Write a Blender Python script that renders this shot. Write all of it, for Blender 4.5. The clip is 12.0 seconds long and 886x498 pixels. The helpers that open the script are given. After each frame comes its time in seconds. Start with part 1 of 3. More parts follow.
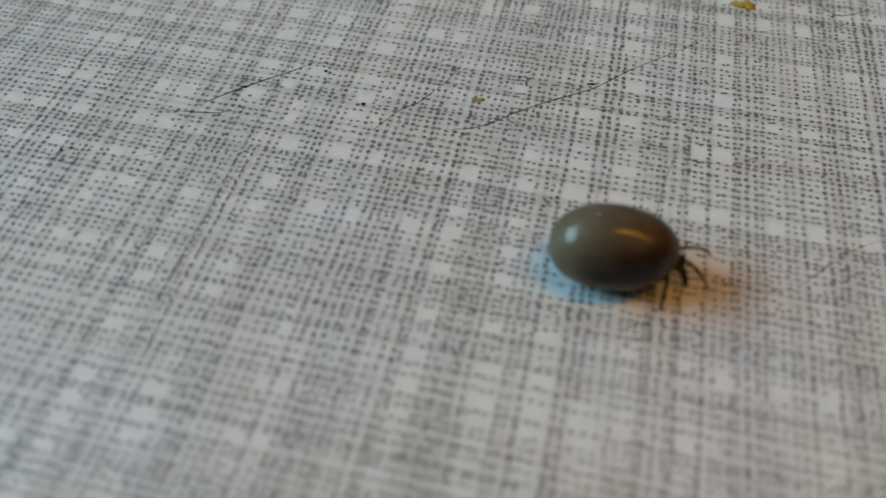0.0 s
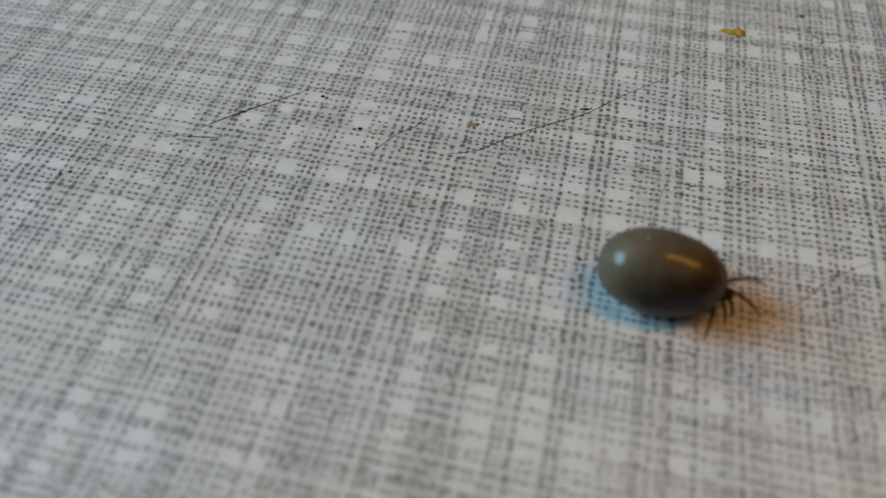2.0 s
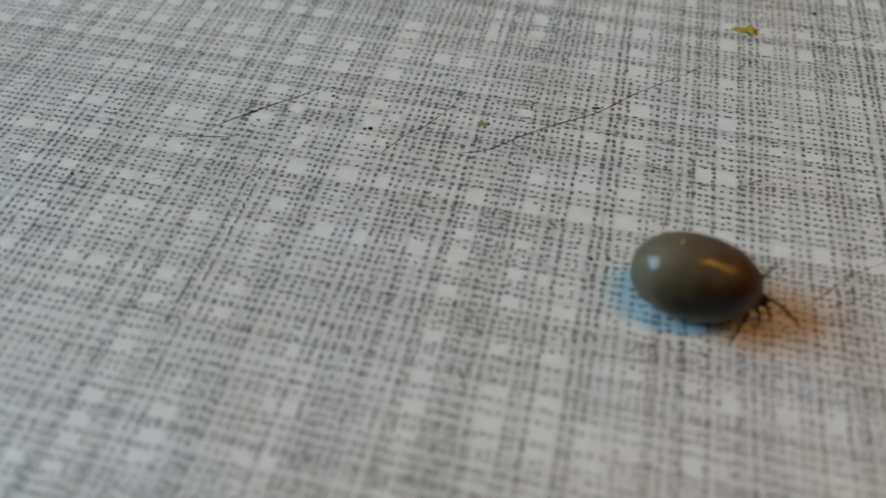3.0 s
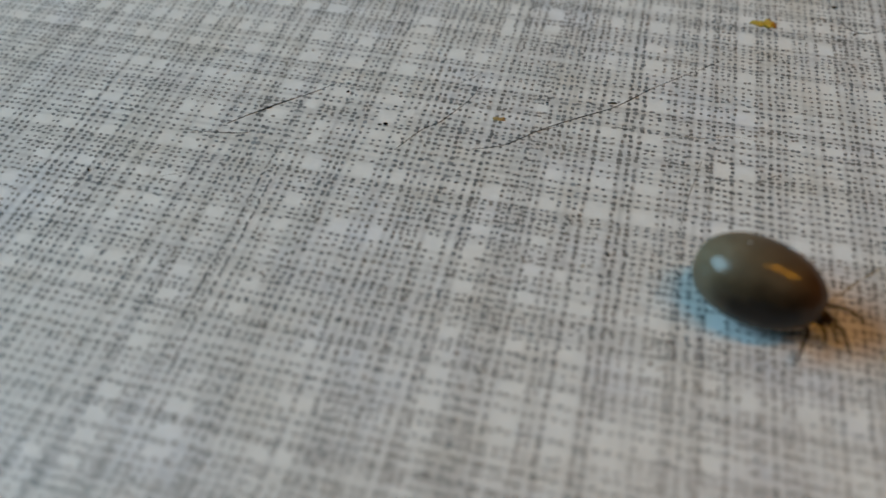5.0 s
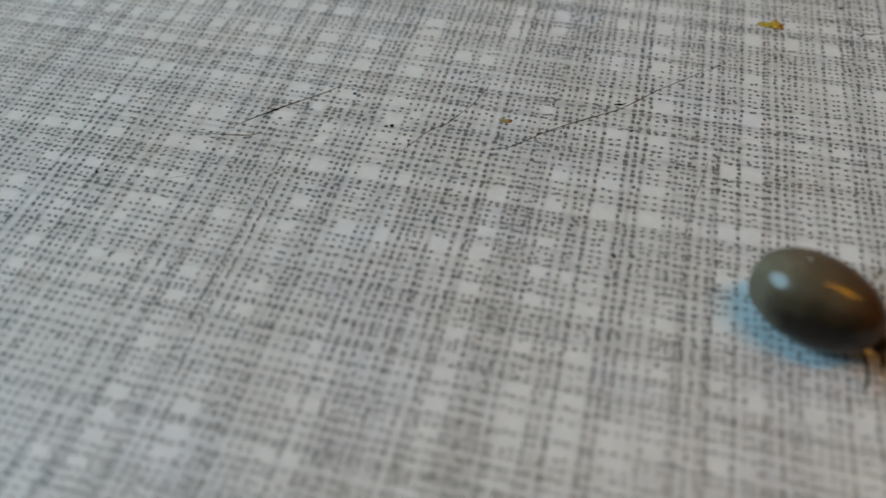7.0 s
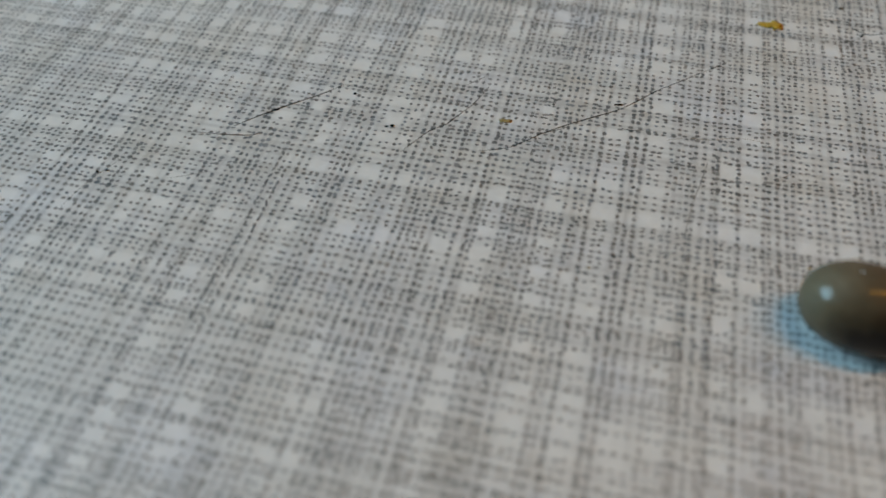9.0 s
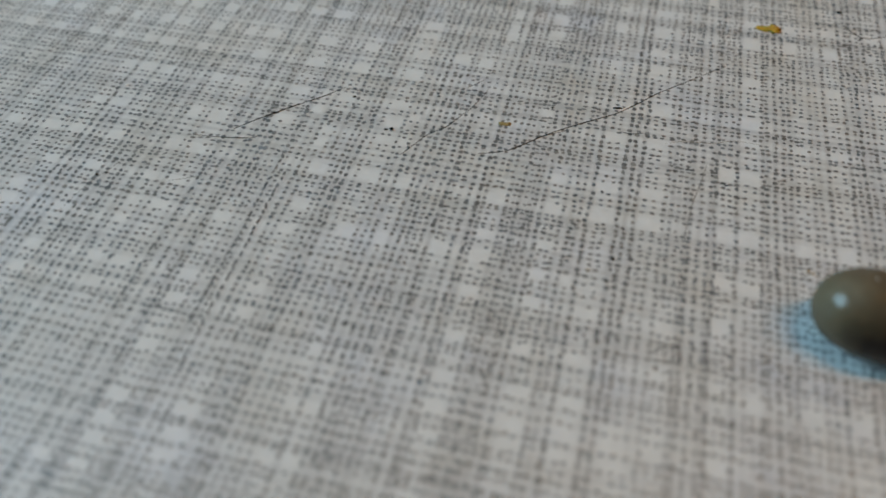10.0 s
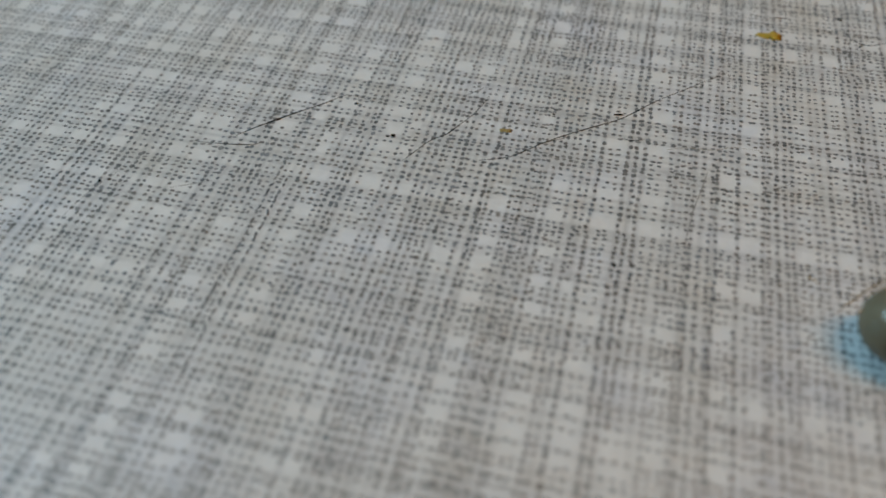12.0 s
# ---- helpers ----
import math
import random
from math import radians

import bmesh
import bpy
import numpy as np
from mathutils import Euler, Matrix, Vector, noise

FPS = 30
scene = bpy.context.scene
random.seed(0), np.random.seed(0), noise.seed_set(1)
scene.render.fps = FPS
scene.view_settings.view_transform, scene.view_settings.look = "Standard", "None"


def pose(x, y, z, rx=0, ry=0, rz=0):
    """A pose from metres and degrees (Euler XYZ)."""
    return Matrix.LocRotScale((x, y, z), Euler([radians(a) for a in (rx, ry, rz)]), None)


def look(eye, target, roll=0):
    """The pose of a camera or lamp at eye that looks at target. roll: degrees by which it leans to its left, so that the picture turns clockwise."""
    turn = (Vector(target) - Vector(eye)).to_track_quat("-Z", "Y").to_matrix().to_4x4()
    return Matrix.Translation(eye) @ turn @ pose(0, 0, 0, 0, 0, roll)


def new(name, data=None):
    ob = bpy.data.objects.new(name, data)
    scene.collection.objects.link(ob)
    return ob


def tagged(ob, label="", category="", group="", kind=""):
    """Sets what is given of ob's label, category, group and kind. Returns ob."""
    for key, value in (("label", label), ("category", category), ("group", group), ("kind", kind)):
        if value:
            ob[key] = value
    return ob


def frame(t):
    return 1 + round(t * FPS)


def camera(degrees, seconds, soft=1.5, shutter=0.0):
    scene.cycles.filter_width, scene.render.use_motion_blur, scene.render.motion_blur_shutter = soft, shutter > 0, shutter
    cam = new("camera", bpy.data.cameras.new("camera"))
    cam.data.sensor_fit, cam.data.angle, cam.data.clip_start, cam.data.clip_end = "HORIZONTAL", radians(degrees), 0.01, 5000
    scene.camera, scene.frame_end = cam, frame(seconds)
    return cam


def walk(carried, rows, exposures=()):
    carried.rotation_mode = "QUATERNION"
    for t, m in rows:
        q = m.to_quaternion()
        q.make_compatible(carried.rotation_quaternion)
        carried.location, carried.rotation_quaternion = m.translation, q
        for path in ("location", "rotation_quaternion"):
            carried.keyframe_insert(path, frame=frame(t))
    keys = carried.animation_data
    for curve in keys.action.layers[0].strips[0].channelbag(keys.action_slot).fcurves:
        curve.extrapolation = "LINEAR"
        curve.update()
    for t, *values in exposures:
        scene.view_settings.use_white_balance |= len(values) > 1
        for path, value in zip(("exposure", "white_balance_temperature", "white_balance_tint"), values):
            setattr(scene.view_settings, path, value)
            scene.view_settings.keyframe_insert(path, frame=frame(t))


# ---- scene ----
MM = 0.001  # lengths below are written in millimetres


def mm(x, y, z, rx=0, ry=0, rz=0):
    """A pose from millimetres and degrees."""
    return pose(x * MM, y * MM, z * MM, rx, ry, rz)


# ---- camera: a phone held close over the worktop ----
PATH = [
    (0, 0.238, 0.683, 52.292, 38.502, -0.294, 13.318),
    (0.5, 0.315, 0.283, 52.476, 39.596, -0.751, 12.901),
    (1, 0.346, 0.391, 52.604, 39.881, -0.631, 12.972),
    (1.5, 0.417, 0.242, 52.622, 40.132, -0.575, 13.013),
    (2, 0.398, 0.178, 52.619, 40.296, -0.479, 13.103),
    (2.5, 0.223, 0.258, 52.528, 40.425, -0.268, 13.290),
    (3, 0.178, 0.288, 52.559, 40.208, -0.011, 13.502),
    (5, -0.043, 0.327, 52.178, 40.057, 0.713, 14.110),
    (5.5, -0.048, 0.321, 52.298, 40.002, 0.761, 14.151),
    (6, 0.036, 0.232, 52.237, 40.203, 0.843, 14.218),
    (6.5, 0.089, 0.241, 52.266, 40.198, 0.982, 14.345),
    (7, 0.016, 0.220, 52.257, 40.201, 1.102, 14.391),
    (9, 0.051, 0.221, 52.394, 40.136, 1.098, 14.440),
    (9.5, 0.048, 0.176, 52.268, 40.265, 1.139, 14.453),
    (10, -0.025, 0.079, 52.418, 40.393, 0.977, 14.381),
    (10.5, 0.039, -0.129, 52.579, 40.742, 0.758, 14.201),
    (11, 0.177, -0.187, 52.806, 40.920, 0.701, 14.204),
    (11.5, 0.162, -0.097, 52.899, 40.840, 0.940, 14.353),
    (12, 0.000, 0.000, 52.545, 40.830, 1.055, 14.452),
]
cam = camera(58.0, 12.0, soft=1.6)
cam.data.dof.use_dof = True
cam.data.dof.focus_distance = 0.079
cam.data.dof.aperture_fstop = 15.5
walk(cam, [(t, mm(x, y, z, rx, ry, rz)) for t, x, y, z, rx, ry, rz in PATH])

# ---- daylight from the window, warm strip lamp on the ceiling ----
world = bpy.data.worlds.new("sky")
scene.world = world
world.use_nodes = True
wn = world.node_tree.nodes
sky = wn.new("ShaderNodeTexSky")
sky.sky_type, sky.sun_disc = "NISHITA", False
sky.sun_elevation, sky.sun_rotation = radians(35), radians(100)
wn["Background"].inputs["Strength"].default_value = 0.05
world.node_tree.links.new(sky.outputs["Color"], wn["Background"].inputs["Color"])


def area_lamp(name, sx, sy, watts, colour, m):
    data = bpy.data.lights.new(name, "AREA")
    data.shape, data.size, data.size_y = "RECTANGLE", sx, sy
    data.energy, data.color = watts, colour
    ob = new(name, data)
    ob.matrix_world = m
    return ob


WINDOW_X, WINDOW_Y, WINDOW_Z = -1.90, -0.10, 1.23  # centre of the opening
WINDOW_W, WINDOW_H = 1.28, 1.00
area_lamp("window_daylight", WINDOW_W, WINDOW_H, 63.0, (0.385, 0.680, 0.865),
          look((WINDOW_X - 0.02, WINDOW_Y, WINDOW_Z), (0.0, WINDOW_Y, WINDOW_Z)))
# two tubes, end to end along one line of the ceiling, the long one brighter
LAMP_X, LAMP_Y, LAMP_Z, LAMP_TURN = 1.05, 0.16, 1.94, 12.0
TUBES = [(-0.30, 1.30, 13.1), (0.72, 0.70, 1.6)]  # place along the line, length, watts
for along, length, watts in TUBES:
    area_lamp("strip_light", length, 0.07, watts, (1.0, 0.41, 0.012), pose(LAMP_X, LAMP_Y, LAMP_Z, 0, 0, LAMP_TURN) @ pose(along, 0, 0))


# ---- materials ----
def material(name, colour=(0.5, 0.5, 0.5), rough=0.5):
    mat = bpy.data.materials.new(name)
    mat.use_nodes = True
    b = mat.node_tree.nodes["Principled BSDF"]
    b.inputs["Base Color"].default_value = (*colour, 1)
    b.inputs["Roughness"].default_value = rough
    return mat, mat.node_tree, b


def link(tree, a, b):
    tree.links.new(a, b)


def coords(tree):
    return tree.nodes.new("ShaderNodeTexCoord").outputs["Object"]


def noise_tex(tree, scale, detail=3.0, rough=0.55, vec=None):
    n = tree.nodes.new("ShaderNodeTexNoise")
    n.inputs["Scale"].default_value = scale
    n.inputs["Detail"].default_value = detail
    n.inputs["Roughness"].default_value = rough
    link(tree, vec if vec else coords(tree), n.inputs["Vector"])
    return n


def ramp(tree, fac, stops):
    r = tree.nodes.new("ShaderNodeValToRGB")
    e = r.color_ramp.elements
    while len(e) < len(stops):
        e.new(0.5)
    for el, (p, c) in zip(e, stops):
        el.position, el.color = p, (*c, 1)
    link(tree, fac, r.inputs["Fac"])
    return r.outputs["Color"]


def math_node(tree, op, a, b=None, c=None):
    n = tree.nodes.new("ShaderNodeMath")
    n.operation = op
    for s, v in zip(n.inputs, (a, b, c)):
        if v is None:
            continue
        if isinstance(v, (int, float)):
            s.default_value = v
        else:
            link(tree, v, s)
    return n.outputs[0]


def mix(tree, fac, a, b, mode="MIX"):
    n = tree.nodes.new("ShaderNodeMix")
    n.data_type, n.blend_type = "RGBA", mode
    for s, v in ((n.inputs[0], fac), (n.inputs[6], a), (n.inputs[7], b)):
        if isinstance(v, (int, float)):
            s.default_value = v
        elif isinstance(v, tuple):
            s.default_value = (*v, 1)
        else:
            link(tree, v, s)
    return n.outputs[2]


def bump(tree, bsdf, height, strength, distance):
    n = tree.nodes.new("ShaderNodeBump")
    n.inputs["Strength"].default_value = strength
    n.inputs["Distance"].default_value = distance
    link(tree, height, n.inputs["Height"])
    link(tree, n.outputs["Normal"], bsdf.inputs["Normal"])


# Thread pitch of the printed weave (mm), and the part of the worktop whose dashes are meshes.
PITCH_U, PITCH_V = 0.36, 0.40
WARP_SPACING, WEFT_SPACING = (0.54, 0.62, 0.70, 0.82), (0.50, 0.58, 0.66, 0.76)  # between dark threads
# darker threads of long strokes: place, from and to along the thread (mm)
HEAVY_WARP = [(-29.85, 34, 51), (-28.8, 27, 49)]
REGION = (-90.0, 50.0, 4.0, 110.0)  # u from, u to, v from, v to

INK_STOPS = [(0.0, (0.082, 0.086, 0.086)), (0.5, (0.130, 0.134, 0.133)), (1.0, (0.26, 0.262, 0.256))]


def laminate_material():
    mat, tree, b = material("printed_laminate", rough=0.33)
    co = coords(tree)
    stain = noise_tex(tree, 70.0, 4.0, 0.65, co)
    fine = noise_tex(tree, 900.0, 3.0, 0.6, co)
    base = ramp(tree, stain.outputs["Fac"], [(0.30, (0.745, 0.725, 0.685)), (0.5, (0.785, 0.785, 0.77)), (0.72, (0.79, 0.805, 0.83))])
    grain = ramp(tree, fine.outputs["Fac"], [(0.3, (0.93, 0.93, 0.92)), (0.65, (1.0, 1.0, 1.0))])
    base = mix(tree, 1.0, base, grain, "MULTIPLY")
    # beyond the meshed dashes the same weave goes on as print
    sep = tree.nodes.new("ShaderNodeSeparateXYZ")
    link(tree, co, sep.inputs[0])
    marks, lines = [], []
    outs = []
    for axis, pitch, lo, hi in ((0, PITCH_U, REGION[0], REGION[1]), (1, PITCH_V, REGION[2], REGION[3])):
        s = math_node(tree, "DIVIDE", sep.outputs[axis], 2 * pitch * MM)
        cell = math_node(tree, "FLOOR", s)
        w = tree.nodes.new("ShaderNodeTexWhiteNoise")
        w.noise_dimensions = "1D"
        link(tree, cell, w.inputs["W"])
        lines.append(math_node(tree, "GREATER_THAN", w.outputs["Value"], 0.38))
        f = math_node(tree, "ABSOLUTE", math_node(tree, "SUBTRACT", math_node(tree, "FRACT", s), 0.5))
        marks.append(math_node(tree, "LESS_THAN", f, 0.33))
        outs.append(math_node(tree, "LESS_THAN", sep.outputs[axis], lo * MM))
        outs.append(math_node(tree, "GREATER_THAN", sep.outputs[axis], hi * MM))
    thread = math_node(tree, "MAXIMUM", lines[0], lines[1])
    dot = math_node(tree, "MULTIPLY", math_node(tree, "MULTIPLY", marks[0], marks[1]), thread)
    away = math_node(tree, "MAXIMUM", math_node(tree, "MAXIMUM", outs[0], outs[1]), math_node(tree, "MAXIMUM", outs[2], outs[3]))
    base = mix(tree, math_node(tree, "MULTIPLY", dot, away), base, (0.125, 0.127, 0.128))
    link(tree, base, b.inputs["Base Color"])
    rough = ramp(tree, stain.outputs["Fac"], [(0.3, (0.36, 0.36, 0.36)), (0.7, (0.46, 0.46, 0.46))])
    link(tree, rough, b.inputs["Roughness"])
    b.inputs["Specular IOR Level"].default_value = 1.0
    bump(tree, b, noise_tex(tree, 1500.0, 3.0, 0.6, co).outputs["Fac"], 0.10, 0.00005)
    return mat


def ink_material():
    mat, tree, b = material("weave_ink", rough=0.48)
    b.inputs["Specular IOR Level"].default_value = 0.85
    geo = tree.nodes.new("ShaderNodeNewGeometry")
    ink = ramp(tree, geo.outputs["Random Per Island"], INK_STOPS)
    co = coords(tree)
    tint = ramp(tree, noise_tex(tree, 160.0, 2.0, 0.5, co).outputs["Fac"],
                [(0.34, (0.93, 1.0, 1.10)), (0.5, (1.0, 1.0, 1.0)), (0.66, (1.07, 1.01, 0.94))])
    ink = mix(tree, 1.0, ink, tint, "MULTIPLY")
    worn = ramp(tree, noise_tex(tree, 2400.0, 2.0, 0.6, co).outputs["Fac"], [(0.42, (0, 0, 0)), (0.75, (1, 1, 1))])
    ink = mix(tree, math_node(tree, "MULTIPLY", worn, 0.55), ink, (0.34, 0.34, 0.335))
    link(tree, ink, b.inputs["Base Color"])
    return mat


def tone_material():
    mat, tree, b = material("thread_tone_ink", rough=0.36)
    co = coords(tree)
    stain = noise_tex(tree, 85.0, 4.0, 0.65, co)
    white = ramp(tree, stain.outputs["Fac"], [(0.30, (0.74, 0.723, 0.69)), (0.5, (0.765, 0.77, 0.755)), (0.72, (0.755, 0.77, 0.80))])
    grey = ramp(tree, stain.outputs["Fac"], [(0.32, (0.545, 0.528, 0.487)), (0.46, (0.55, 0.55, 0.537)), (0.56, (0.55, 0.55, 0.55)), (0.70, (0.527, 0.55, 0.588))])
    depth = tree.nodes.new("ShaderNodeAttribute")
    depth.attribute_name = "tone"
    blotch = noise_tex(tree, 1300.0, 3.0, 0.6, co).outputs["Fac"]
    amount = math_node(tree, "MULTIPLY", depth.outputs["Fac"], math_node(tree, "MULTIPLY_ADD", blotch, 0.9, 0.55))
    tint = mix(tree, amount, white, grey)
    fine = ramp(tree, noise_tex(tree, 700.0, 3.0, 0.6, co).outputs["Fac"], [(0.3, (0.94, 0.94, 0.94)), (0.7, (1.04, 1.04, 1.04))])
    link(tree, mix(tree, 1.0, tint, fine, "MULTIPLY"), b.inputs["Base Color"])
    rough = ramp(tree, stain.outputs["Fac"], [(0.3, (0.44, 0.44, 0.44)), (0.7, (0.52, 0.52, 0.52))])
    link(tree, rough, b.inputs["Roughness"])
    b.inputs["Specular IOR Level"].default_value = 0.85
    return mat


def skin_material():
    mat, tree, b = material("tick_skin", rough=0.46)
    co = coords(tree)
    large = noise_tex(tree, 260.0, 3.0, 0.55, co)
    front = ramp(tree, large.outputs["Fac"], [(0.30, (0.050, 0.028, 0.012)), (0.55, (0.082, 0.047, 0.021)), (0.75, (0.125, 0.076, 0.036))])
    rear = ramp(tree, large.outputs["Fac"], [(0.30, (0.098, 0.070, 0.040)), (0.55, (0.138, 0.102, 0.060)), (0.75, (0.190, 0.148, 0.096))])
    along = tree.nodes.new("ShaderNodeSeparateXYZ")
    link(tree, co, along.inputs[0])
    greyer = ramp(tree, math_node(tree, "MULTIPLY_ADD", along.outputs[0], -95.0, 0.5), [(0.1, (0, 0, 0)), (0.9, (1, 1, 1))])
    tan = mix(tree, greyer, front, rear)  # grey-tan behind, brown towards the head
    # shade of the body's middle, painted dark brown around the flanks with uneven edges
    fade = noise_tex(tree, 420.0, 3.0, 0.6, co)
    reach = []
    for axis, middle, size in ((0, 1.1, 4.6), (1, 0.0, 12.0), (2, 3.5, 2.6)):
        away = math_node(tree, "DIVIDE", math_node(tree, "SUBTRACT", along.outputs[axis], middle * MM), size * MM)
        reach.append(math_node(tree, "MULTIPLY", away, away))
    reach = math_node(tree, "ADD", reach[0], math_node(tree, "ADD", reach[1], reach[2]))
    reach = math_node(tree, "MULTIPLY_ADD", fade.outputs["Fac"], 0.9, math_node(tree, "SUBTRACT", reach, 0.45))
    flank_shade = ramp(tree, reach, [(0.25, (1, 1, 1)), (1.0, (0, 0, 0))])
    link(tree, mix(tree, flank_shade, tan, (0.009, 0.005, 0.0025)), b.inputs["Base Color"])
    b.inputs["Specular IOR Level"].default_value = 0.06
    b.inputs["Coat Weight"].default_value = 0.50
    b.inputs["Coat Roughness"].default_value = 0.17
    wrinkle = noise_tex(tree, 2600.0, 4.0, 0.65, co)
    fold = noise_tex(tree, 700.0, 2.0, 0.5, co)
    bump(tree, b, math_node(tree, "ADD", math_node(tree, "MULTIPLY", fold.outputs["Fac"], 0.9), wrinkle.outputs["Fac"]), 0.20, 0.00006)
    return mat


def plain_material(name, dark, light, rough, scale, bump_by=0.0, metal=0.0, gloss=0.5):
    mat, tree, b = material(name, rough=rough)
    co = coords(tree)
    n = noise_tex(tree, scale, 4.0, 0.6, co)
    link(tree, ramp(tree, n.outputs["Fac"], [(0.3, dark), (0.7, light)]), b.inputs["Base Color"])
    b.inputs["Metallic"].default_value = metal
    b.inputs["Specular IOR Level"].default_value = gloss
    if bump_by:
        bump(tree, b, noise_tex(tree, scale * 4, 4.0, 0.6, co).outputs["Fac"], 0.3, bump_by)
    return mat


LAMINATE = laminate_material()
INK = ink_material()
TONE = tone_material()
SKIN = skin_material()
CHITIN = plain_material("leg_chitin", (0.010, 0.006, 0.004), (0.026, 0.016, 0.010), 0.45, 2500.0, 0.00002, gloss=0.12)
SHIELD = plain_material("scutum_chitin", (0.030, 0.018, 0.011), (0.055, 0.034, 0.022), 0.30, 1800.0, 0.00002)
HAIR_DARK = plain_material("dark_hair", (0.004, 0.004, 0.005), (0.010, 0.010, 0.011), 0.9, 900.0, gloss=0.0)
HAIR_GREY = plain_material("grey_hair", (0.05, 0.048, 0.045), (0.12, 0.115, 0.105), 0.6, 900.0, gloss=0.2)
FIBRE_TAN = plain_material("tan_fibre", (0.20, 0.165, 0.10), (0.34, 0.29, 0.19), 0.6, 900.0)
SOOT = plain_material("black_speck", (0.004, 0.004, 0.004), (0.014, 0.014, 0.014), 0.8, 3000.0, 0.00004, gloss=0.02)
CRUMB_BROWN = plain_material("brown_crumb", (0.26, 0.18, 0.05), (0.44, 0.34, 0.14), 0.6, 2500.0, 0.00006)
CRUMB_YELLOW = plain_material("yellow_crumb", (0.40, 0.24, 0.015), (0.60, 0.40, 0.05), 0.5, 1500.0, 0.00008)
GRIT_WHITE = plain_material("white_grit", (0.72, 0.72, 0.70), (0.85, 0.85, 0.83), 0.4, 2000.0)
SCRATCH = plain_material("scratch_dirt", (0.22, 0.215, 0.20), (0.34, 0.335, 0.315), 0.5, 700.0)
PLASTER = plain_material("wall_plaster", (0.060, 0.055, 0.048), (0.085, 0.078, 0.068), 0.8, 6.0, 0.0006)
GREY_WALL = plain_material("grey_wall_plaster", (0.40, 0.397, 0.387), (0.47, 0.466, 0.454), 0.7, 6.0, 0.0006)
CEILING = plain_material("ceiling_paint", (0.09, 0.086, 0.08), (0.12, 0.115, 0.107), 0.85, 5.0, 0.0004)
FLOOR = plain_material("floor_boards", (0.10, 0.068, 0.042), (0.16, 0.11, 0.068), 0.5, 9.0, 0.0005)
CARCASS = plain_material("cabinet_board", (0.16, 0.11, 0.07), (0.24, 0.17, 0.11), 0.5, 8.0, 0.0002)
FRAME = plain_material("window_frame_paint", (0.74, 0.74, 0.73), (0.80, 0.80, 0.79), 0.4, 12.0, 0.0002)
METAL = plain_material("lamp_housing_metal", (0.45, 0.45, 0.45), (0.55, 0.55, 0.54), 0.35, 40.0, 0.0, 1.0)


# ---- mesh helpers ----
def mesh_object(name, bm, mat, smooth=True):
    me = bpy.data.meshes.new(name)
    bm.to_mesh(me)
    bm.free()
    me.materials.append(mat)
    if smooth:
        me.polygons.foreach_set("use_smooth", [True] * len(me.polygons))
    return new(name, me)


def part(name, bm, mat, parent, label="", smooth=True):
    ob = mesh_object(name, bm, mat, smooth)
    ob.parent = parent
    return tagged(ob, label) if label else ob


def box(bm, x0, x1, y0, y1, z0, z1):
    r = bmesh.ops.create_cube(bm, size=1.0)
    for v in r["verts"]:
        v.co = Vector(((x0 + x1) / 2 + v.co.x * (x1 - x0), (y0 + y1) / 2 + v.co.y * (y1 - y0), (z0 + z1) / 2 + v.co.z * (z1 - z0)))
    return r["verts"]


def box_object(name, x0, x1, y0, y1, z0, z1, mat, bevel=0.0):
    bm = bmesh.new()
    box(bm, x0, x1, y0, y1, z0, z1)
    if bevel:
        bmesh.ops.bevel(bm, geom=bm.edges[:], offset=bevel, segments=3, affect="EDGES", profile=0.5)
    return mesh_object(name, bm, mat, False)


def tube(bm, points, radii, sides=8):
    """A tapered round tube through points (in metres)."""
    pts = [Vector(p) for p in points]
    rings = []
    side = None
    for i, p in enumerate(pts):
        d = (pts[min(i + 1, len(pts) - 1)] - pts[max(i - 1, 0)]).normalized()
        if side is None:
            side = d.orthogonal().normalized()
        side = (side - d * side.dot(d)).normalized()
        up = d.cross(side)
        rings.append([bm.verts.new(p + radii[i] * (math.cos(2 * math.pi * k / sides) * side + math.sin(2 * math.pi * k / sides) * up)) for k in range(sides)])
    for a, b in zip(rings, rings[1:]):
        for k in range(sides):
            bm.faces.new((a[k], a[(k + 1) % sides], b[(k + 1) % sides], b[k]))
    bm.faces.new(list(reversed(rings[0])))
    bm.faces.new(rings[-1])


def smooth_line(points, steps=6):
    """Catmull-Rom through points."""
    p = [Vector(q) for q in points]
    p = [2 * p[0] - p[1]] + p + [2 * p[-1] - p[-2]]
    out = []
    for i in range(1, len(p) - 2):
        a, b, c, d = p[i - 1], p[i], p[i + 1], p[i + 2]
        for s in range(steps):
            t = s / steps
            out.append(0.5 * (2 * b + (c - a) * t + (2 * a - 5 * b + 4 * c - d) * t * t + (3 * b - a - 3 * c + d) * t ** 3))
    out.append(p[-2])
    return out


# ---- the room ----
X0, X1, Y0, Y1, Z0, Z1 = -1.90, 2.70, -2.40, 1.20, -0.90, 2.00


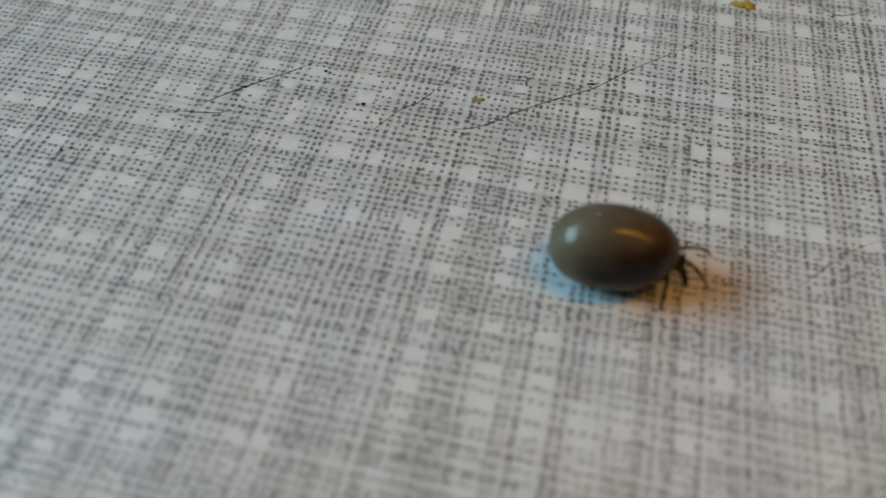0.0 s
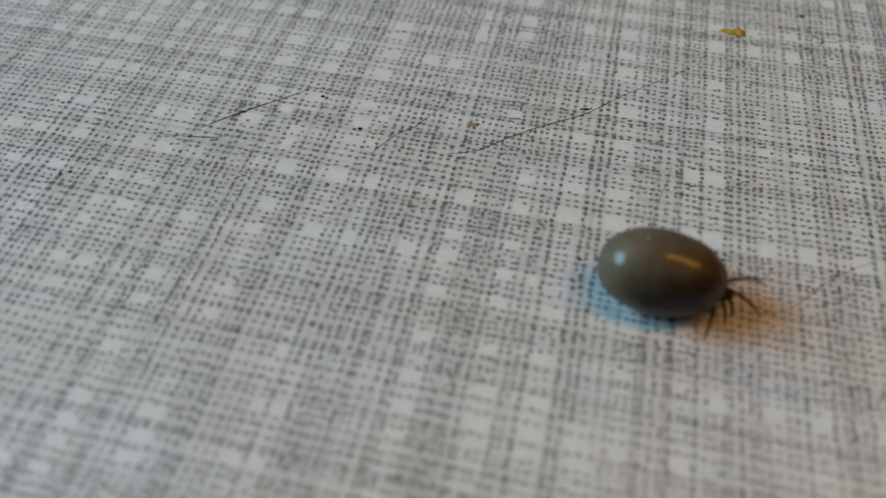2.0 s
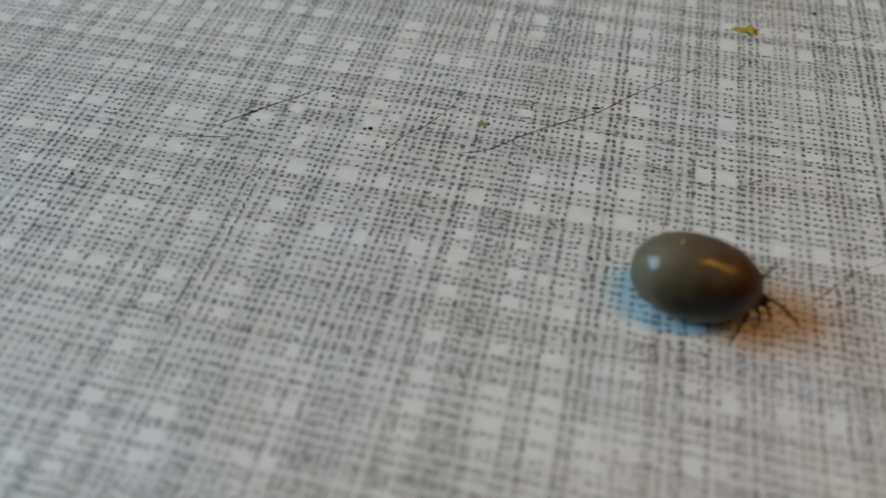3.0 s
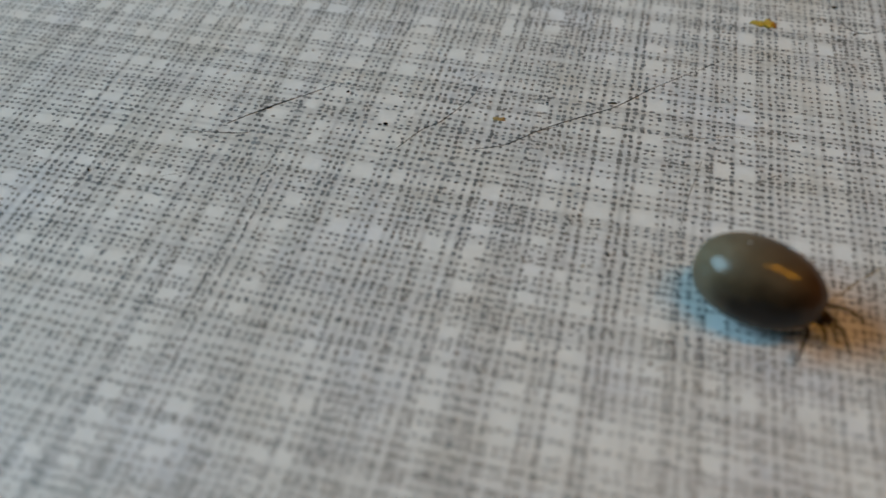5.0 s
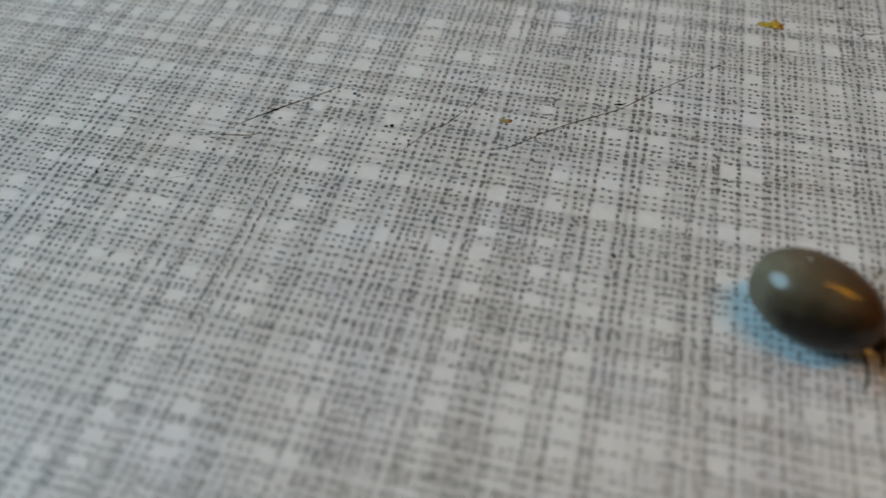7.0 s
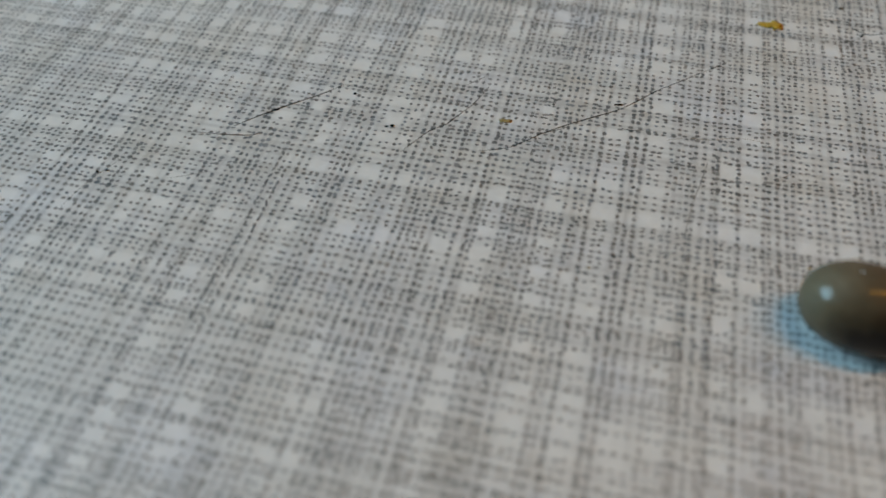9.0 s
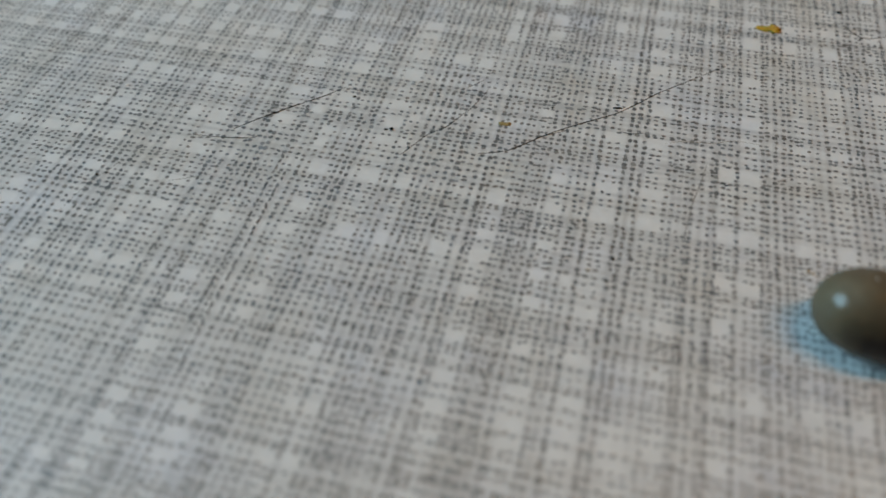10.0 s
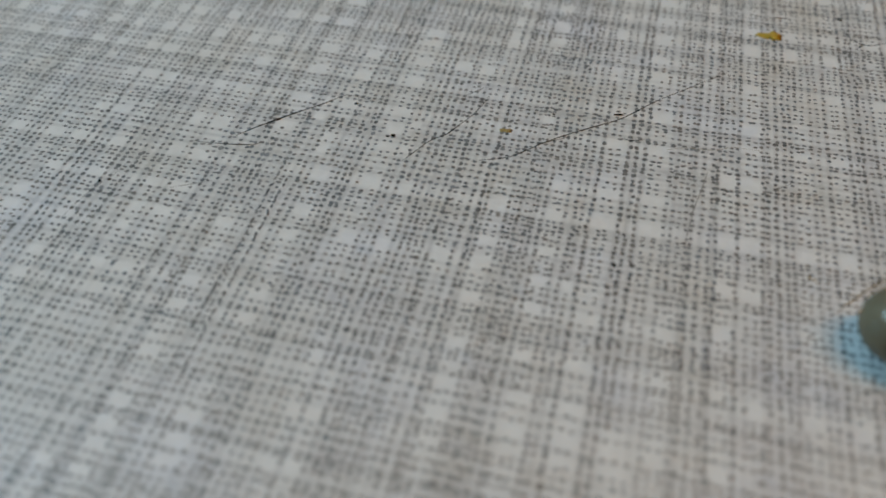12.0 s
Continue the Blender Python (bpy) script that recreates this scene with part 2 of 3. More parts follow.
def room():
    t = 0.12
    tagged(box_object("floor", X0 - t, X1 + t, Y0 - t, Y1 + t, Z0 - t, Z0, FLOOR), "brown wooden kitchen floor under the worktop", "floor", kind="structure")
    tagged(box_object("ceiling", X0 - t, X1 + t, Y0 - t, Y1 + t, Z1, Z1 + t, CEILING), "plain dim grey painted ceiling over the room", "ceiling", kind="structure")
    tagged(box_object("wall_north", X0 - t, X1 + t, Y1, Y1 + t, Z0, Z1, GREY_WALL), "pale grey plaster wall beyond the worktop", "wall", kind="structure")
    tagged(box_object("wall_south", X0 - t, X1 + t, Y0 - t, Y0, Z0, Z1, PLASTER), "dark taupe plaster wall facing the worktop", "wall", kind="structure")
    tagged(box_object("wall_east", X1, X1 + t, Y0, Y1, Z0, Z1, PLASTER), "dark taupe plaster wall at the room's end", "wall", kind="structure")
    bm = bmesh.new()
    ya, yb = WINDOW_Y - WINDOW_W / 2, min(WINDOW_Y + WINDOW_W / 2, Y1 - 0.01)
    za, zb = WINDOW_Z - WINDOW_H / 2, WINDOW_Z + WINDOW_H / 2
    for y0, y1, z0, z1 in ((Y0, ya, Z0, Z1), (yb, Y1, Z0, Z1), (ya, yb, Z0, za), (ya, yb, zb, Z1)):
        box(bm, X0 - t, X0, y0, y1, z0, z1)
    tagged(mesh_object("wall_west", bm, GREY_WALL, False), "pale grey plaster wall with the window opening", "wall", kind="structure")
    win = tagged(new("window_1"), "white-framed window letting in blue daylight", "window", kind="structure")
    win.location = (X0 - 0.07, (ya + yb) / 2, (za + zb) / 2)
    w, h = (yb - ya) / 2, (zb - za) / 2
    for nm, y0, y1, z0, z1 in (("window_frame", -w, w, -h, -h + 0.04), ("window_frame", -w, w, h - 0.04, h),
                               ("window_frame", -w, -w + 0.04, -h + 0.04, h - 0.04), ("window_frame", w - 0.04, w, -h + 0.04, h - 0.04)):
        bm = bmesh.new()
        box(bm, -0.025, 0.025, y0, y1, z0, z1)
        part(nm, bm, FRAME, win, smooth=False)


WORKTOP = (-0.70, 0.80, -0.32, 0.48)


def worktop():
    ob = box_object("worktop", WORKTOP[0], WORKTOP[1], WORKTOP[2], WORKTOP[3], -0.038, 0.0, LAMINATE, 0.003)
    tagged(ob, "pale laminate worktop printed with a grey woven linen pattern", "worktop", kind="structure")
    base = box_object("worktop_base", WORKTOP[0] + 0.02, WORKTOP[1] - 0.02, WORKTOP[2] + 0.05, WORKTOP[3] - 0.005, Z0, -0.038, CARCASS)
    tagged(base, "plain brown wooden carcass carrying the worktop", "cabinet", kind="structure")
    return ob


def ceiling_lamp():
    for along, length, watts in TUBES:
        bm = bmesh.new()
        box(bm, -length / 2 - 0.015, length / 2 + 0.015, -0.05, 0.05, 0.006, Z1 - LAMP_Z - 0.001)
        bmesh.ops.bevel(bm, geom=bm.edges[:], offset=0.004, segments=2, affect="EDGES", profile=0.5)
        ob = mesh_object("strip_lamp", bm, METAL, False)
        ob.matrix_world = pose(LAMP_X, LAMP_Y, LAMP_Z, 0, 0, LAMP_TURN) @ pose(along, 0, 0)
        tagged(ob, "long metal strip lamp glowing warm on the ceiling", "lamp", kind="structure")


room()
TOP = worktop()
ceiling_lamp()

# ---- the printed weave ----
# Clear gaps between the dark threads: middle, width, from and to along the thread (mm).
# Those of the warp run away from the edge, those of the weft across.
WARP_GAPS = [(-58.6, 1.6, 38, 80), (-55.4, 1.3, 62, 82), (-54.3, 1.7, 46, 53), (-52.7, 1.9, 36, 43), (-51.6, 1.6, 43, 82),
             (-49.3, 1.8, 53, 82), (-47.1, 1.6, 28, 63), (-45.1, 1.6, 64, 90), (-41.1, 1.4, 34, 72), (-39.7, 1.2, 30, 34),
             (-38.4, 1.9, 34, 90), (-34.9, 1.6, 72, 90), (-35.2, 1.4, 8, 19), (-32.2, 1.7, 8, 45), (-31.9, 2.0, 54, 90),
             (-29.0, 1.3, 57, 60), (-27.1, 1.3, 52, 57), (-26.7, 1.9, 58, 72), (-26.0, 1.6, 31, 52), (-26.5, 2.0, 8, 27)]
WARP_GAPS += [(-21.0, 2.0, 40, 80), (-19.3, 1.2, 10, 33), (-19.0, 1.2, 54, 60), (-17.6, 1.3, 10, 30), (-17.5, 1.1, 41, 52),
              (-16.4, 1.8, 67, 71), (-13.9, 1.5, 67, 72), (-12.4, 1.5, 41, 45), (-12.1, 1.2, 72, 90), (-8.8, 1.7, 8, 53),
              (-7.3, 1.5, 73, 95), (-6.3, 1.2, 61, 64), (-3.2, 1.9, 8, 33), (-3.6, 1.5, 33, 56), (-1.3, 0.9, 40, 43),
              (-0.4, 1.3, 70, 95), (0.65, 1.7, 8, 62), (4.0, 2.0, 70, 100), (4.9, 2.0, 47, 68), (4.3, 1.8, 8, 30)]
WARP_GAPS += [(7.0, 1.5, 25, 42), (11.4, 1.5, 10, 60), (13.9, 1.1, 31, 36), (13.5, 1.7, 42, 100), (18.2, 1.4, 30, 70),
              (21.5, 1.6, 25, 100), (26.0, 1.6, 25, 100), (29.6, 1.8, 25, 100), (34.0, 1.4, 25, 100), (-63.0, 1.6, 40, 90),
              (-66.8, 1.8, 50, 100), (-71.0, 1.5, 50, 100), (9.2, 1.3, 84, 100), (17.4, 1.5, 76, 100), (-24.0, 1.6, 80, 100)]
WEFT_GAPS = [(13.5, 1.2, -60, 60), (17.8, 0.9, -40, -30), (19.9, 1.1, -34, -24), (21.6, 1.0, -34, -16), (23.5, 1.3, -34, -25),
             (25.9, 1.1, -20.5, -7), (26.5, 1.0, -5, 6), (27.9, 1.3, -34, -30), (28.1, 1.4, -11, 14), (30.8, 1.2, -20, 3),
             (32.8, 1.1, -48, -25), (33.9, 1.4, 12, 30), (34.6, 1.1, -10, 12), (35.5, 1.1, -48, -25), (39.2, 1.2, -10, 8),
             (39.8, 1.0, -54, -40), (40.4, 1.2, 10, 13), (41.7, 1.1, -54, -52), (42.2, 1.2, -42, -25), (43.1, 1.6, -22, -7)]
WEFT_GAPS += [(42.3, 1.0, -5, -0.5), (44.8, 1.3, 10, 15), (45.5, 1.1, -53, -36), (45.2, 1.1, -27, -24), (45.5, 1.1, -10, -2),
              (49.9, 1.3, -64, -46), (50.1, 1.3, -42, -34), (50.2, 1.3, -30, 30), (53.6, 1.2, -28, -26), (53.8, 1.3, -5, 7),
              (54.7, 1.1, -53, -48), (55.1, 1.7, -42, -37), (56.0, 1.5, -33, -30), (55.3, 1.2, -28, -18), (57.8, 1.3, -22, -19),
              (57.8, 1.6, 10, 15), (58.2, 1.1, -30, -28), (59.1, 1.0, -20, -18), (60.7, 1.4, -53, 6), (62.9, 1.1, -8, -5)]
WEFT_GAPS += [(62.8, 1.1, 12, 24), (65.5, 1.4, -70, -42), (65.7, 1.6, -40, 16), (69.5, 1.7, -75, -12), (72.4, 1.5, -4, 30),
              (73.2, 1.6, -75, -42), (72.9, 1.4, -24, -19), (74.8, 1.7, -41, -10), (75.4, 1.1, 2, 8), (76.4, 1.5, -14, -5),
              (79.2, 1.8, -20, 24), (79.0, 1.6, -60, -30), (83.0, 1.4, -60, 35), (86.8, 1.8, -40, 10), (91.0, 1.6, -40, 40),
              (95.2, 1.8, -60, 50)]


def gap_at(gaps, across, along, soft=0.0):
    """How far a place lies open between the threads, from 0 to 1; the gaps' edges waver a little. Takes arrays."""
    open_by = np.zeros(np.broadcast(across, along).shape)
    for k, (mid, wide, start, end) in enumerate(gaps):
        sway = 0.10 * np.sin(along * 0.9 + k * 1.7) + 0.05 * np.sin(along * 2.9 + k)
        side = np.clip((wide / 2 - abs(across - mid - sway)) / (2 * soft + 1e-6) + 0.5, 0, 1)
        ends = np.clip((along - start) / 0.6, 0, 1) * np.clip((end - along) / 0.6, 0, 1)
        open_by = np.maximum(open_by, side * ends)
    return open_by


def threads(gaps, lo, hi, spacings, rng):
    """Places of the dark threads from lo to hi. One lines each side of a long gap, and finer ones cross inside it."""
    out, edge = [lo], lo
    for mid, wide, start, end in sorted(gaps) + [(hi, 0.1, 0, 100)]:
        near, far = mid - wide / 2 - 0.17, mid + wide / 2 + 0.17
        if end - start < 9 or near < edge - 0.1:
            continue
        marks, at = [edge], edge
        while at < near - 0.36:
            at += rng.choice(spacings)
            marks.append(at)
        if len(marks) > 1:
            stretch = (near - edge) / (marks[-1] - edge)
            out += [edge + (m - edge) * stretch for m in marks[1:]]
        count = max(2, round((far - near) / 0.70))
        out += [near + (far - near) * (k + 1) / count for k in range(count)]
        edge = far
    return out


# dashes where only a warp thread, only a weft thread, or both show: half width, half length
WARP_DASH, WEFT_DASH, CROSS_DASH = (0.19, 0.175), (0.207, 0.150), (0.206, 0.176)
TONE_STEP = 0.2  # mm, between the points of the printed tone


def weave(parent):
    """The printed weave: a dash at each crossing of the dark threads, and open squares where wide gaps of both sets cross."""
    rng = random.Random(11)
    u0, u1, v0, v1 = REGION
    warps = np.array(threads(WARP_GAPS, u0, u1, WARP_SPACING, rng))
    wefts = np.array(threads(WEFT_GAPS, v0, v1, WEFT_SPACING, rng))
    warp_kind = [rng.choice((0.78, 0.87, 0.96, 1.06, 1.17, 1.32)) for p in warps]
    weft_kind = [rng.choice((0.76, 0.86, 0.96, 1.07, 1.18, 1.33)) for p in wefts]
    cross_u, cross_v = np.meshgrid(warps, wefts)
    warp_shut = gap_at(WARP_GAPS, cross_u, cross_v) < 0.5
    weft_shut = gap_at(WEFT_GAPS, cross_v, cross_u) < 0.5
    swing_u, swing_v = [rng.uniform(0, 6.28) for p in warps], [rng.uniform(0, 6.28) for p in wefts]
    dots = []
    for j, v in enumerate(wefts):
        for i, u in enumerate(warps):
            w, f = warp_shut[j, i], weft_shut[j, i]
            stroke = any(abs(u - place) < 0.3 and start < v < end for place, start, end in HEAVY_WARP)
            if not (w or f) or stroke or rng.random() < 0.035:
                continue
            ru, rv = CROSS_DASH if w and f else WARP_DASH if w else WEFT_DASH
            swell = 1.0 + 0.16 * noise.noise(Vector((u * 0.11, v * 0.11, 3.0))) + 0.10 * noise.noise(Vector((u * 0.5, v * 0.5, 8.0)))
            ru *= swell * rng.uniform(0.86, 1.16) * (weft_kind[j] if f else 1.0) ** 0.7
            rv *= swell * rng.uniform(0.86, 1.16) * (warp_kind[i] if w else 1.0) ** 1.2
            p = u + 0.07 * math.sin(v * 0.33 + swing_u[i]) + rng.gauss(0, 0.05)
            q = v + 0.06 * math.sin(u * 0.33 + swing_v[j]) + rng.gauss(0, 0.075)
            stray = Vector((u * 0.9, v * 0.9, 5.0))
            p, q = p + 0.16 * noise.noise(stray), q + 0.16 * noise.noise(stray + Vector((7, 3, 0)))
            dots.append((7.0 + 0.5 * (i % 4) + 2.2 * (j % 3), p, q, ru, rv))
    for k, (place, start, end) in enumerate(HEAVY_WARP):
        at = start
        while at < end:
            p, half = place + 0.06 * math.sin(at * 0.5 + k) + rng.gauss(0, 0.025), rng.uniform(0.26, 0.44)
            dots.append((14.5 + 0.6 * k, p, at, 0.15, half))
            at += half * 2 * rng.uniform(0.9, 1.3)
    verts, faces = [], []
    ring = [(math.cos(a), math.sin(a)) for a in (0.1, 0.85, 1.6, 2.35, 3.2, 4.0, 4.75, 5.5)]
    for level, cu, cv, ru, rv in dots:
        tilt = rng.gauss(0.08, 0.22)
        ct, st = math.cos(tilt), math.sin(tilt)
        n0 = len(verts)
        z = level * 1e-6  # overlapping dashes of ink never share a plane
        for c, s in ring:
            k = rng.uniform(0.76, 1.2)
            x, y = ru * c * k, rv * s * k
            verts.append(((cu + x * ct - y * st) * MM, (cv + x * st + y * ct) * MM, z))
        faces.append(tuple(range(n0, n0 + 8)))
    # the soft grey tone that the threads are printed on: a fine sheet whose points carry its depth
    us, vs = np.arange(u0, u1, TONE_STEP), np.arange(v0, v1, TONE_STEP)
    depth = []
    for places, kinds, line in ((warps, warp_kind, us), (wefts, weft_kind, vs)):
        sums = np.zeros(len(line))
        for place, kind in zip(places, kinds):
            sums += (kind - 0.2) * np.exp(-((line - place) / 0.25) ** 2)
        depth.append(np.clip(sums, 0, 1.4))
    gu, gv = np.meshgrid(us, vs)
    warp = depth[0][None, :] * (1 - gap_at(WARP_GAPS, gu, gv, 0.16))
    weft = depth[1][:, None] * (1 - gap_at(WEFT_GAPS, gv, gu, 0.16))
    tone = np.clip(0.84 * warp + 0.78 * weft, 0, 1.5)
    w, h = len(us), len(vs)
    points = np.stack([gu * MM, gv * MM, np.full(gu.shape, 3e-6)], -1).reshape(-1, 3)
    low = (np.arange(h - 1)[:, None] * w + np.arange(w - 1)[None, :]).ravel()
    me = bpy.data.meshes.new("thread_tone")
    me.from_pydata(points.tolist(), [], np.stack([low, low + 1, low + w + 1, low + w], -1).tolist())
    me.attributes.new("tone", "FLOAT", "POINT").data.foreach_set("value", tone.ravel().astype(np.float32))
    me.materials.append(TONE)
    ob = new("thread_tone", me)
    ob.parent = parent
    tagged(ob, "pale grey printed ground of the threads", kind="stuff")
    me = bpy.data.meshes.new("printed_dashes")
    me.from_pydata(verts, [], faces)
    me.materials.append(INK)
    ob = new("printed_dashes", me)
    ob.parent = parent
    return tagged(ob, "small dark grey printed dashes of the weave", kind="stuff")


weave(TOP)


# ---- the tick ----
BODY_A, BODY_B, BODY_C = 5.06, 3.42, 3.52  # half length, half width, half height


def tick_body():
    bm = bmesh.new()
    bmesh.ops.create_uvsphere(bm, u_segments=72, v_segments=48, radius=1.0)
    for v in bm.verts:
        x, y, z = v.co.y, v.co.x, v.co.z
        # egg: fuller behind, drawn in towards the head; belly flattened; faint folds along the sides
        taper = 1.0 + 0.045 * (-x) - 0.05 * max(x, 0.0) ** 3
        lump = 0.012 * noise.noise(Vector((x, y, z)) * 2.3) + 0.010 * noise.noise(Vector((x, y, z)) * 5.0)
        k = 1.0 + lump + 0.06 * (x ** 2 - x ** 6)
        px, py, pz = x * BODY_A * k, y * BODY_B * taper * k, z * BODY_C * (taper * 0.5 + 0.5) * k
        if z < -0.80:
            pz = -BODY_C * (0.80 + (-z - 0.80) * 0.55)
        pz += 0.10 * max(x, 0.0) ** 1.5
        v.co = Vector((px * MM, py * MM, (pz + BODY_C * 0.915) * MM))
    bmesh.ops.recalc_face_normals(bm, faces=bm.faces[:])
    return bm


def blob(sx, sy, sz, at, seed=0, rough=0.15, sub=2):
    bm = bmesh.new()
    bmesh.ops.create_icosphere(bm, subdivisions=sub, radius=1.0)
    for v in bm.verts:
        k = 1.0 + rough * noise.noise(v.co * 1.9 + Vector((seed * 3.1, seed * 1.7, 0.4)))
        v.co = Vector(((v.co.x * sx * k + at[0]) * MM, (v.co.y * sy * k + at[1]) * MM, (v.co.z * sz * k + at[2]) * MM))
    return bm


LEG_SHAPES = {
    # hip, then knees and foot: along, up (mm)
    "fore": [(0, 0), (0.45, 0.14), (1.02, 0.28), (1.68, 0.31), (2.22, 0.17), (2.60, -0.10), (2.80, -0.36)],
    "straight": [(0, 0), (0.45, 0.06), (1.05, -0.06), (1.75, -0.40), (2.35, -0.85), (2.90, -1.40), (3.30, -1.85)],
    "short": [(0, 0), (0.32, 0.05), (0.70, -0.06), (1.02, -0.36), (1.28, -0.78), (1.45, -1.30)],
    "hind": [(0, 0), (0.50, 0.10), (1.10, 0.06), (1.65, -0.18), (2.05, -0.55), (2.32, -0.98), (2.45, -1.36)],
}
LEG_RADII = [0.18, 0.17, 0.15, 0.135, 0.12, 0.09, 0.06]


def leg_mesh(shape):
    bm = bmesh.new()
    pts = LEG_SHAPES[shape]
    line = smooth_line([(a * MM, 0.05 * math.sin(a * 1.4) * MM, u * MM) for a, u in pts], 4)
    n = len(line)
    radii = []
    for i in range(n):
        s = i / (n - 1) * (len(pts) - 1)
        k = min(int(s), len(pts) - 2)
        r = LEG_RADII[k] + (LEG_RADII[k + 1] - LEG_RADII[k]) * (s - k)
        radii.append(r * (0.86 + 0.14 * abs(math.cos(math.pi * (s - k)))) * MM)  # narrow at each joint
    tube(bm, line, radii, 8)
    # a pair of claws at the foot
    end, back = line[-1], line[-3]
    d = (end - back).normalized()
    for sgn in (-1, 1):
        tip = end + d * 0.16 * MM + Vector((0.05, sgn * 0.06, -0.02)) * MM
        tube(bm, [end, (end + tip) / 2 + Vector((0, 0, 0.02)) * MM, tip], [0.035 * MM, 0.025 * MM, 0.008 * MM], 5)
    return bm


# name of the shape, hip (x, y, z) on the body, heading from the body's axis, lift, phase of the stride
LEGS = [
    ("fore", 5.02, 0.70, 3.08, 8, 0, 0.0),
    ("short", 4.40, 1.05, 1.75, 42, 0, 2.1),
    ("short", 3.80, 1.40, 1.50, 78, 0, 3.6),
    ("short", 3.10, 1.60, 1.40, 112, 0, 5.1),
    ("straight", 5.15, 0.25, 2.50, -16, 6, 3.3),
    ("short", 5.10, 0.0, 2.20, -34, 6, 5.4),
    ("short", 4.95, -0.20, 1.90, -52, 8, 1.2),
    ("hind", 4.55, -0.85, 1.55, -106, 0, 2.7),
]


def build_tick():
    tick = tagged(new("tick"), "fat grey-brown blood-filled tick crawling on the worktop", "tick")
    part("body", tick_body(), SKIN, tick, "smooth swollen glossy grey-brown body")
    part("shield", blob(0.95, 0.95, 0.30, (4.10, 0.1, 3.00), 3, 0.08, 3), SHIELD, tick, "small dark brown shield behind the head")
    part("head", blob(0.74, 0.62, 0.52, (5.12, 0.15, 2.36), 5, 0.10, 3), CHITIN, tick, "dark brown head")
    for y in (-0.16, 0.16):
        bm = bmesh.new()
        tube(bm, smooth_line([(5.34 * MM, (y + 0.15) * MM, 2.35 * MM), (5.64 * MM, (y * 1.5 + 0.15) * MM, 2.10 * MM), (5.88 * MM, (y * 1.3 + 0.15) * MM, 1.80 * MM)], 4),
             [0.10 * MM, 0.12 * MM, 0.13 * MM, 0.13 * MM, 0.12 * MM, 0.11 * MM, 0.09 * MM, 0.07 * MM, 0.04 * MM], 7)
        part("palp", bm, CHITIN, tick)
    part("fleck", blob(0.10, 0.06, 0.05, (-1.70, 0.30, 6.56), 9, 0.4, 2), GRIT_WHITE, tick, "tiny pale fleck on the back")
    legs = []
    for shape, x, y, z, yaw, lift, phase in LEGS:
        legs.append(part("leg", leg_mesh(shape), CHITIN, tick, "thin dark jointed leg"))
    return tick, legs


TICK, TICK_LEGS = build_tick()


# ---- hairs, fibres, crumbs and specks lying on the worktop ----
def hair(name, points, radius, mat, label, category="hair", group="hairs on the worktop"):
    """A hair through (x, y) places in millimetres; it lies on the worktop."""
    bm = bmesh.new()
    r = 1.4 * radius * MM  # broad, since it is flattened below
    line = smooth_line([(x * MM, y * MM, r * 0.6) for x, y in points], 6)
    n = len(line)
    lifted = [p + Vector((0, 0, 0.008 * MM * math.sin(math.pi * i / (n - 1)) ** 2)) for i, p in enumerate(line)]
    wear = Vector((points[0][0], points[0][1], 0.0))
    tube(bm, lifted, [r * (1.0 - 0.5 * abs(2 * i / (n - 1) - 0.9)) * (1.0 + 0.45 * noise.noise(wear + Vector((i * 0.31, 0, 0)))) for i in range(n)], 6)
    for v in bm.verts:
        v.co.z *= 0.5  # pressed flat onto the worktop
    return tagged(mesh_object(name, bm, mat), label, category, group)


def crumb(name, x, y, sx, sy, sz, mat, label, category, seed, turn=0.0, group="specks on the worktop"):
    bm = blob(sx, sy, sz, (0, 0, sz * 0.9), seed, 0.75, 3)
    ob = tagged(mesh_object(name, bm, mat), label, category, group)
    ob.matrix_world = mm(x, y, 0, 0, 0, turn)
    return ob


def scratch(points, width):
    """A shallow dirty scratch: a flat ribbon in the print."""
    line = smooth_line([(x * MM, y * MM, 0.000012) for x, y in points], 6)
    bm = bmesh.new()
    rows = []
    for i, p in enumerate(line):
        d = (line[min(i + 1, len(line) - 1)] - line[max(i - 1, 0)]).normalized()
        n = Vector((-d.y, d.x, 0)) * width * MM * (0.25 + 0.25 * math.sin(math.pi * i / (len(line) - 1)) + 0.12 * math.sin(i * 2.3))
        rows.append((bm.verts.new(p + n), bm.verts.new(p - n)))
    for a, b in zip(rows, rows[1:]):
        bm.faces.new((a[0], a[1], b[1], b[0]))
    bmesh.ops.recalc_face_normals(bm, faces=bm.faces[:])
    return part("scratch", bm, SCRATCH, TOP, "faint grey scratch in the worktop")


hair("hair", [(-36.08, 53.41), (-34.55, 55.09), (-33.03, 56.61), (-31.23, 58.31), (-29.15, 60.20), (-27.49, 62.02)], 0.047, HAIR_DARK, "fine dark hair with a thicker root")
hair("hair", [(-39.74, 51.68), (-37.40, 51.88), (-35.41, 52.18), (-33.77, 52.57), (-33.30, 53.02)], 0.045, HAIR_GREY, "short fine grey hair lying flat")
hair("hair", [(-27.49, 62.02), (-25.72, 61.95), (-24.26, 61.62)], 0.025, HAIR_GREY, "short fine grey hair lying flat")
hair("hair", [(-44.18, 54.91), (-42.55, 55.48), (-41.62, 56.44)], 0.015, HAIR_GREY, "short fine grey hair lying flat")
hair("hair", [(-18.90, 53.58), (-18.03, 55.27), (-16.99, 57.12), (-15.70, 58.37), (-14.82, 59.99), (-13.89, 61.73), (-13.27, 63.44), (-12.80, 65.06)], 0.031, HAIR_DARK, "fine dark curved hair")
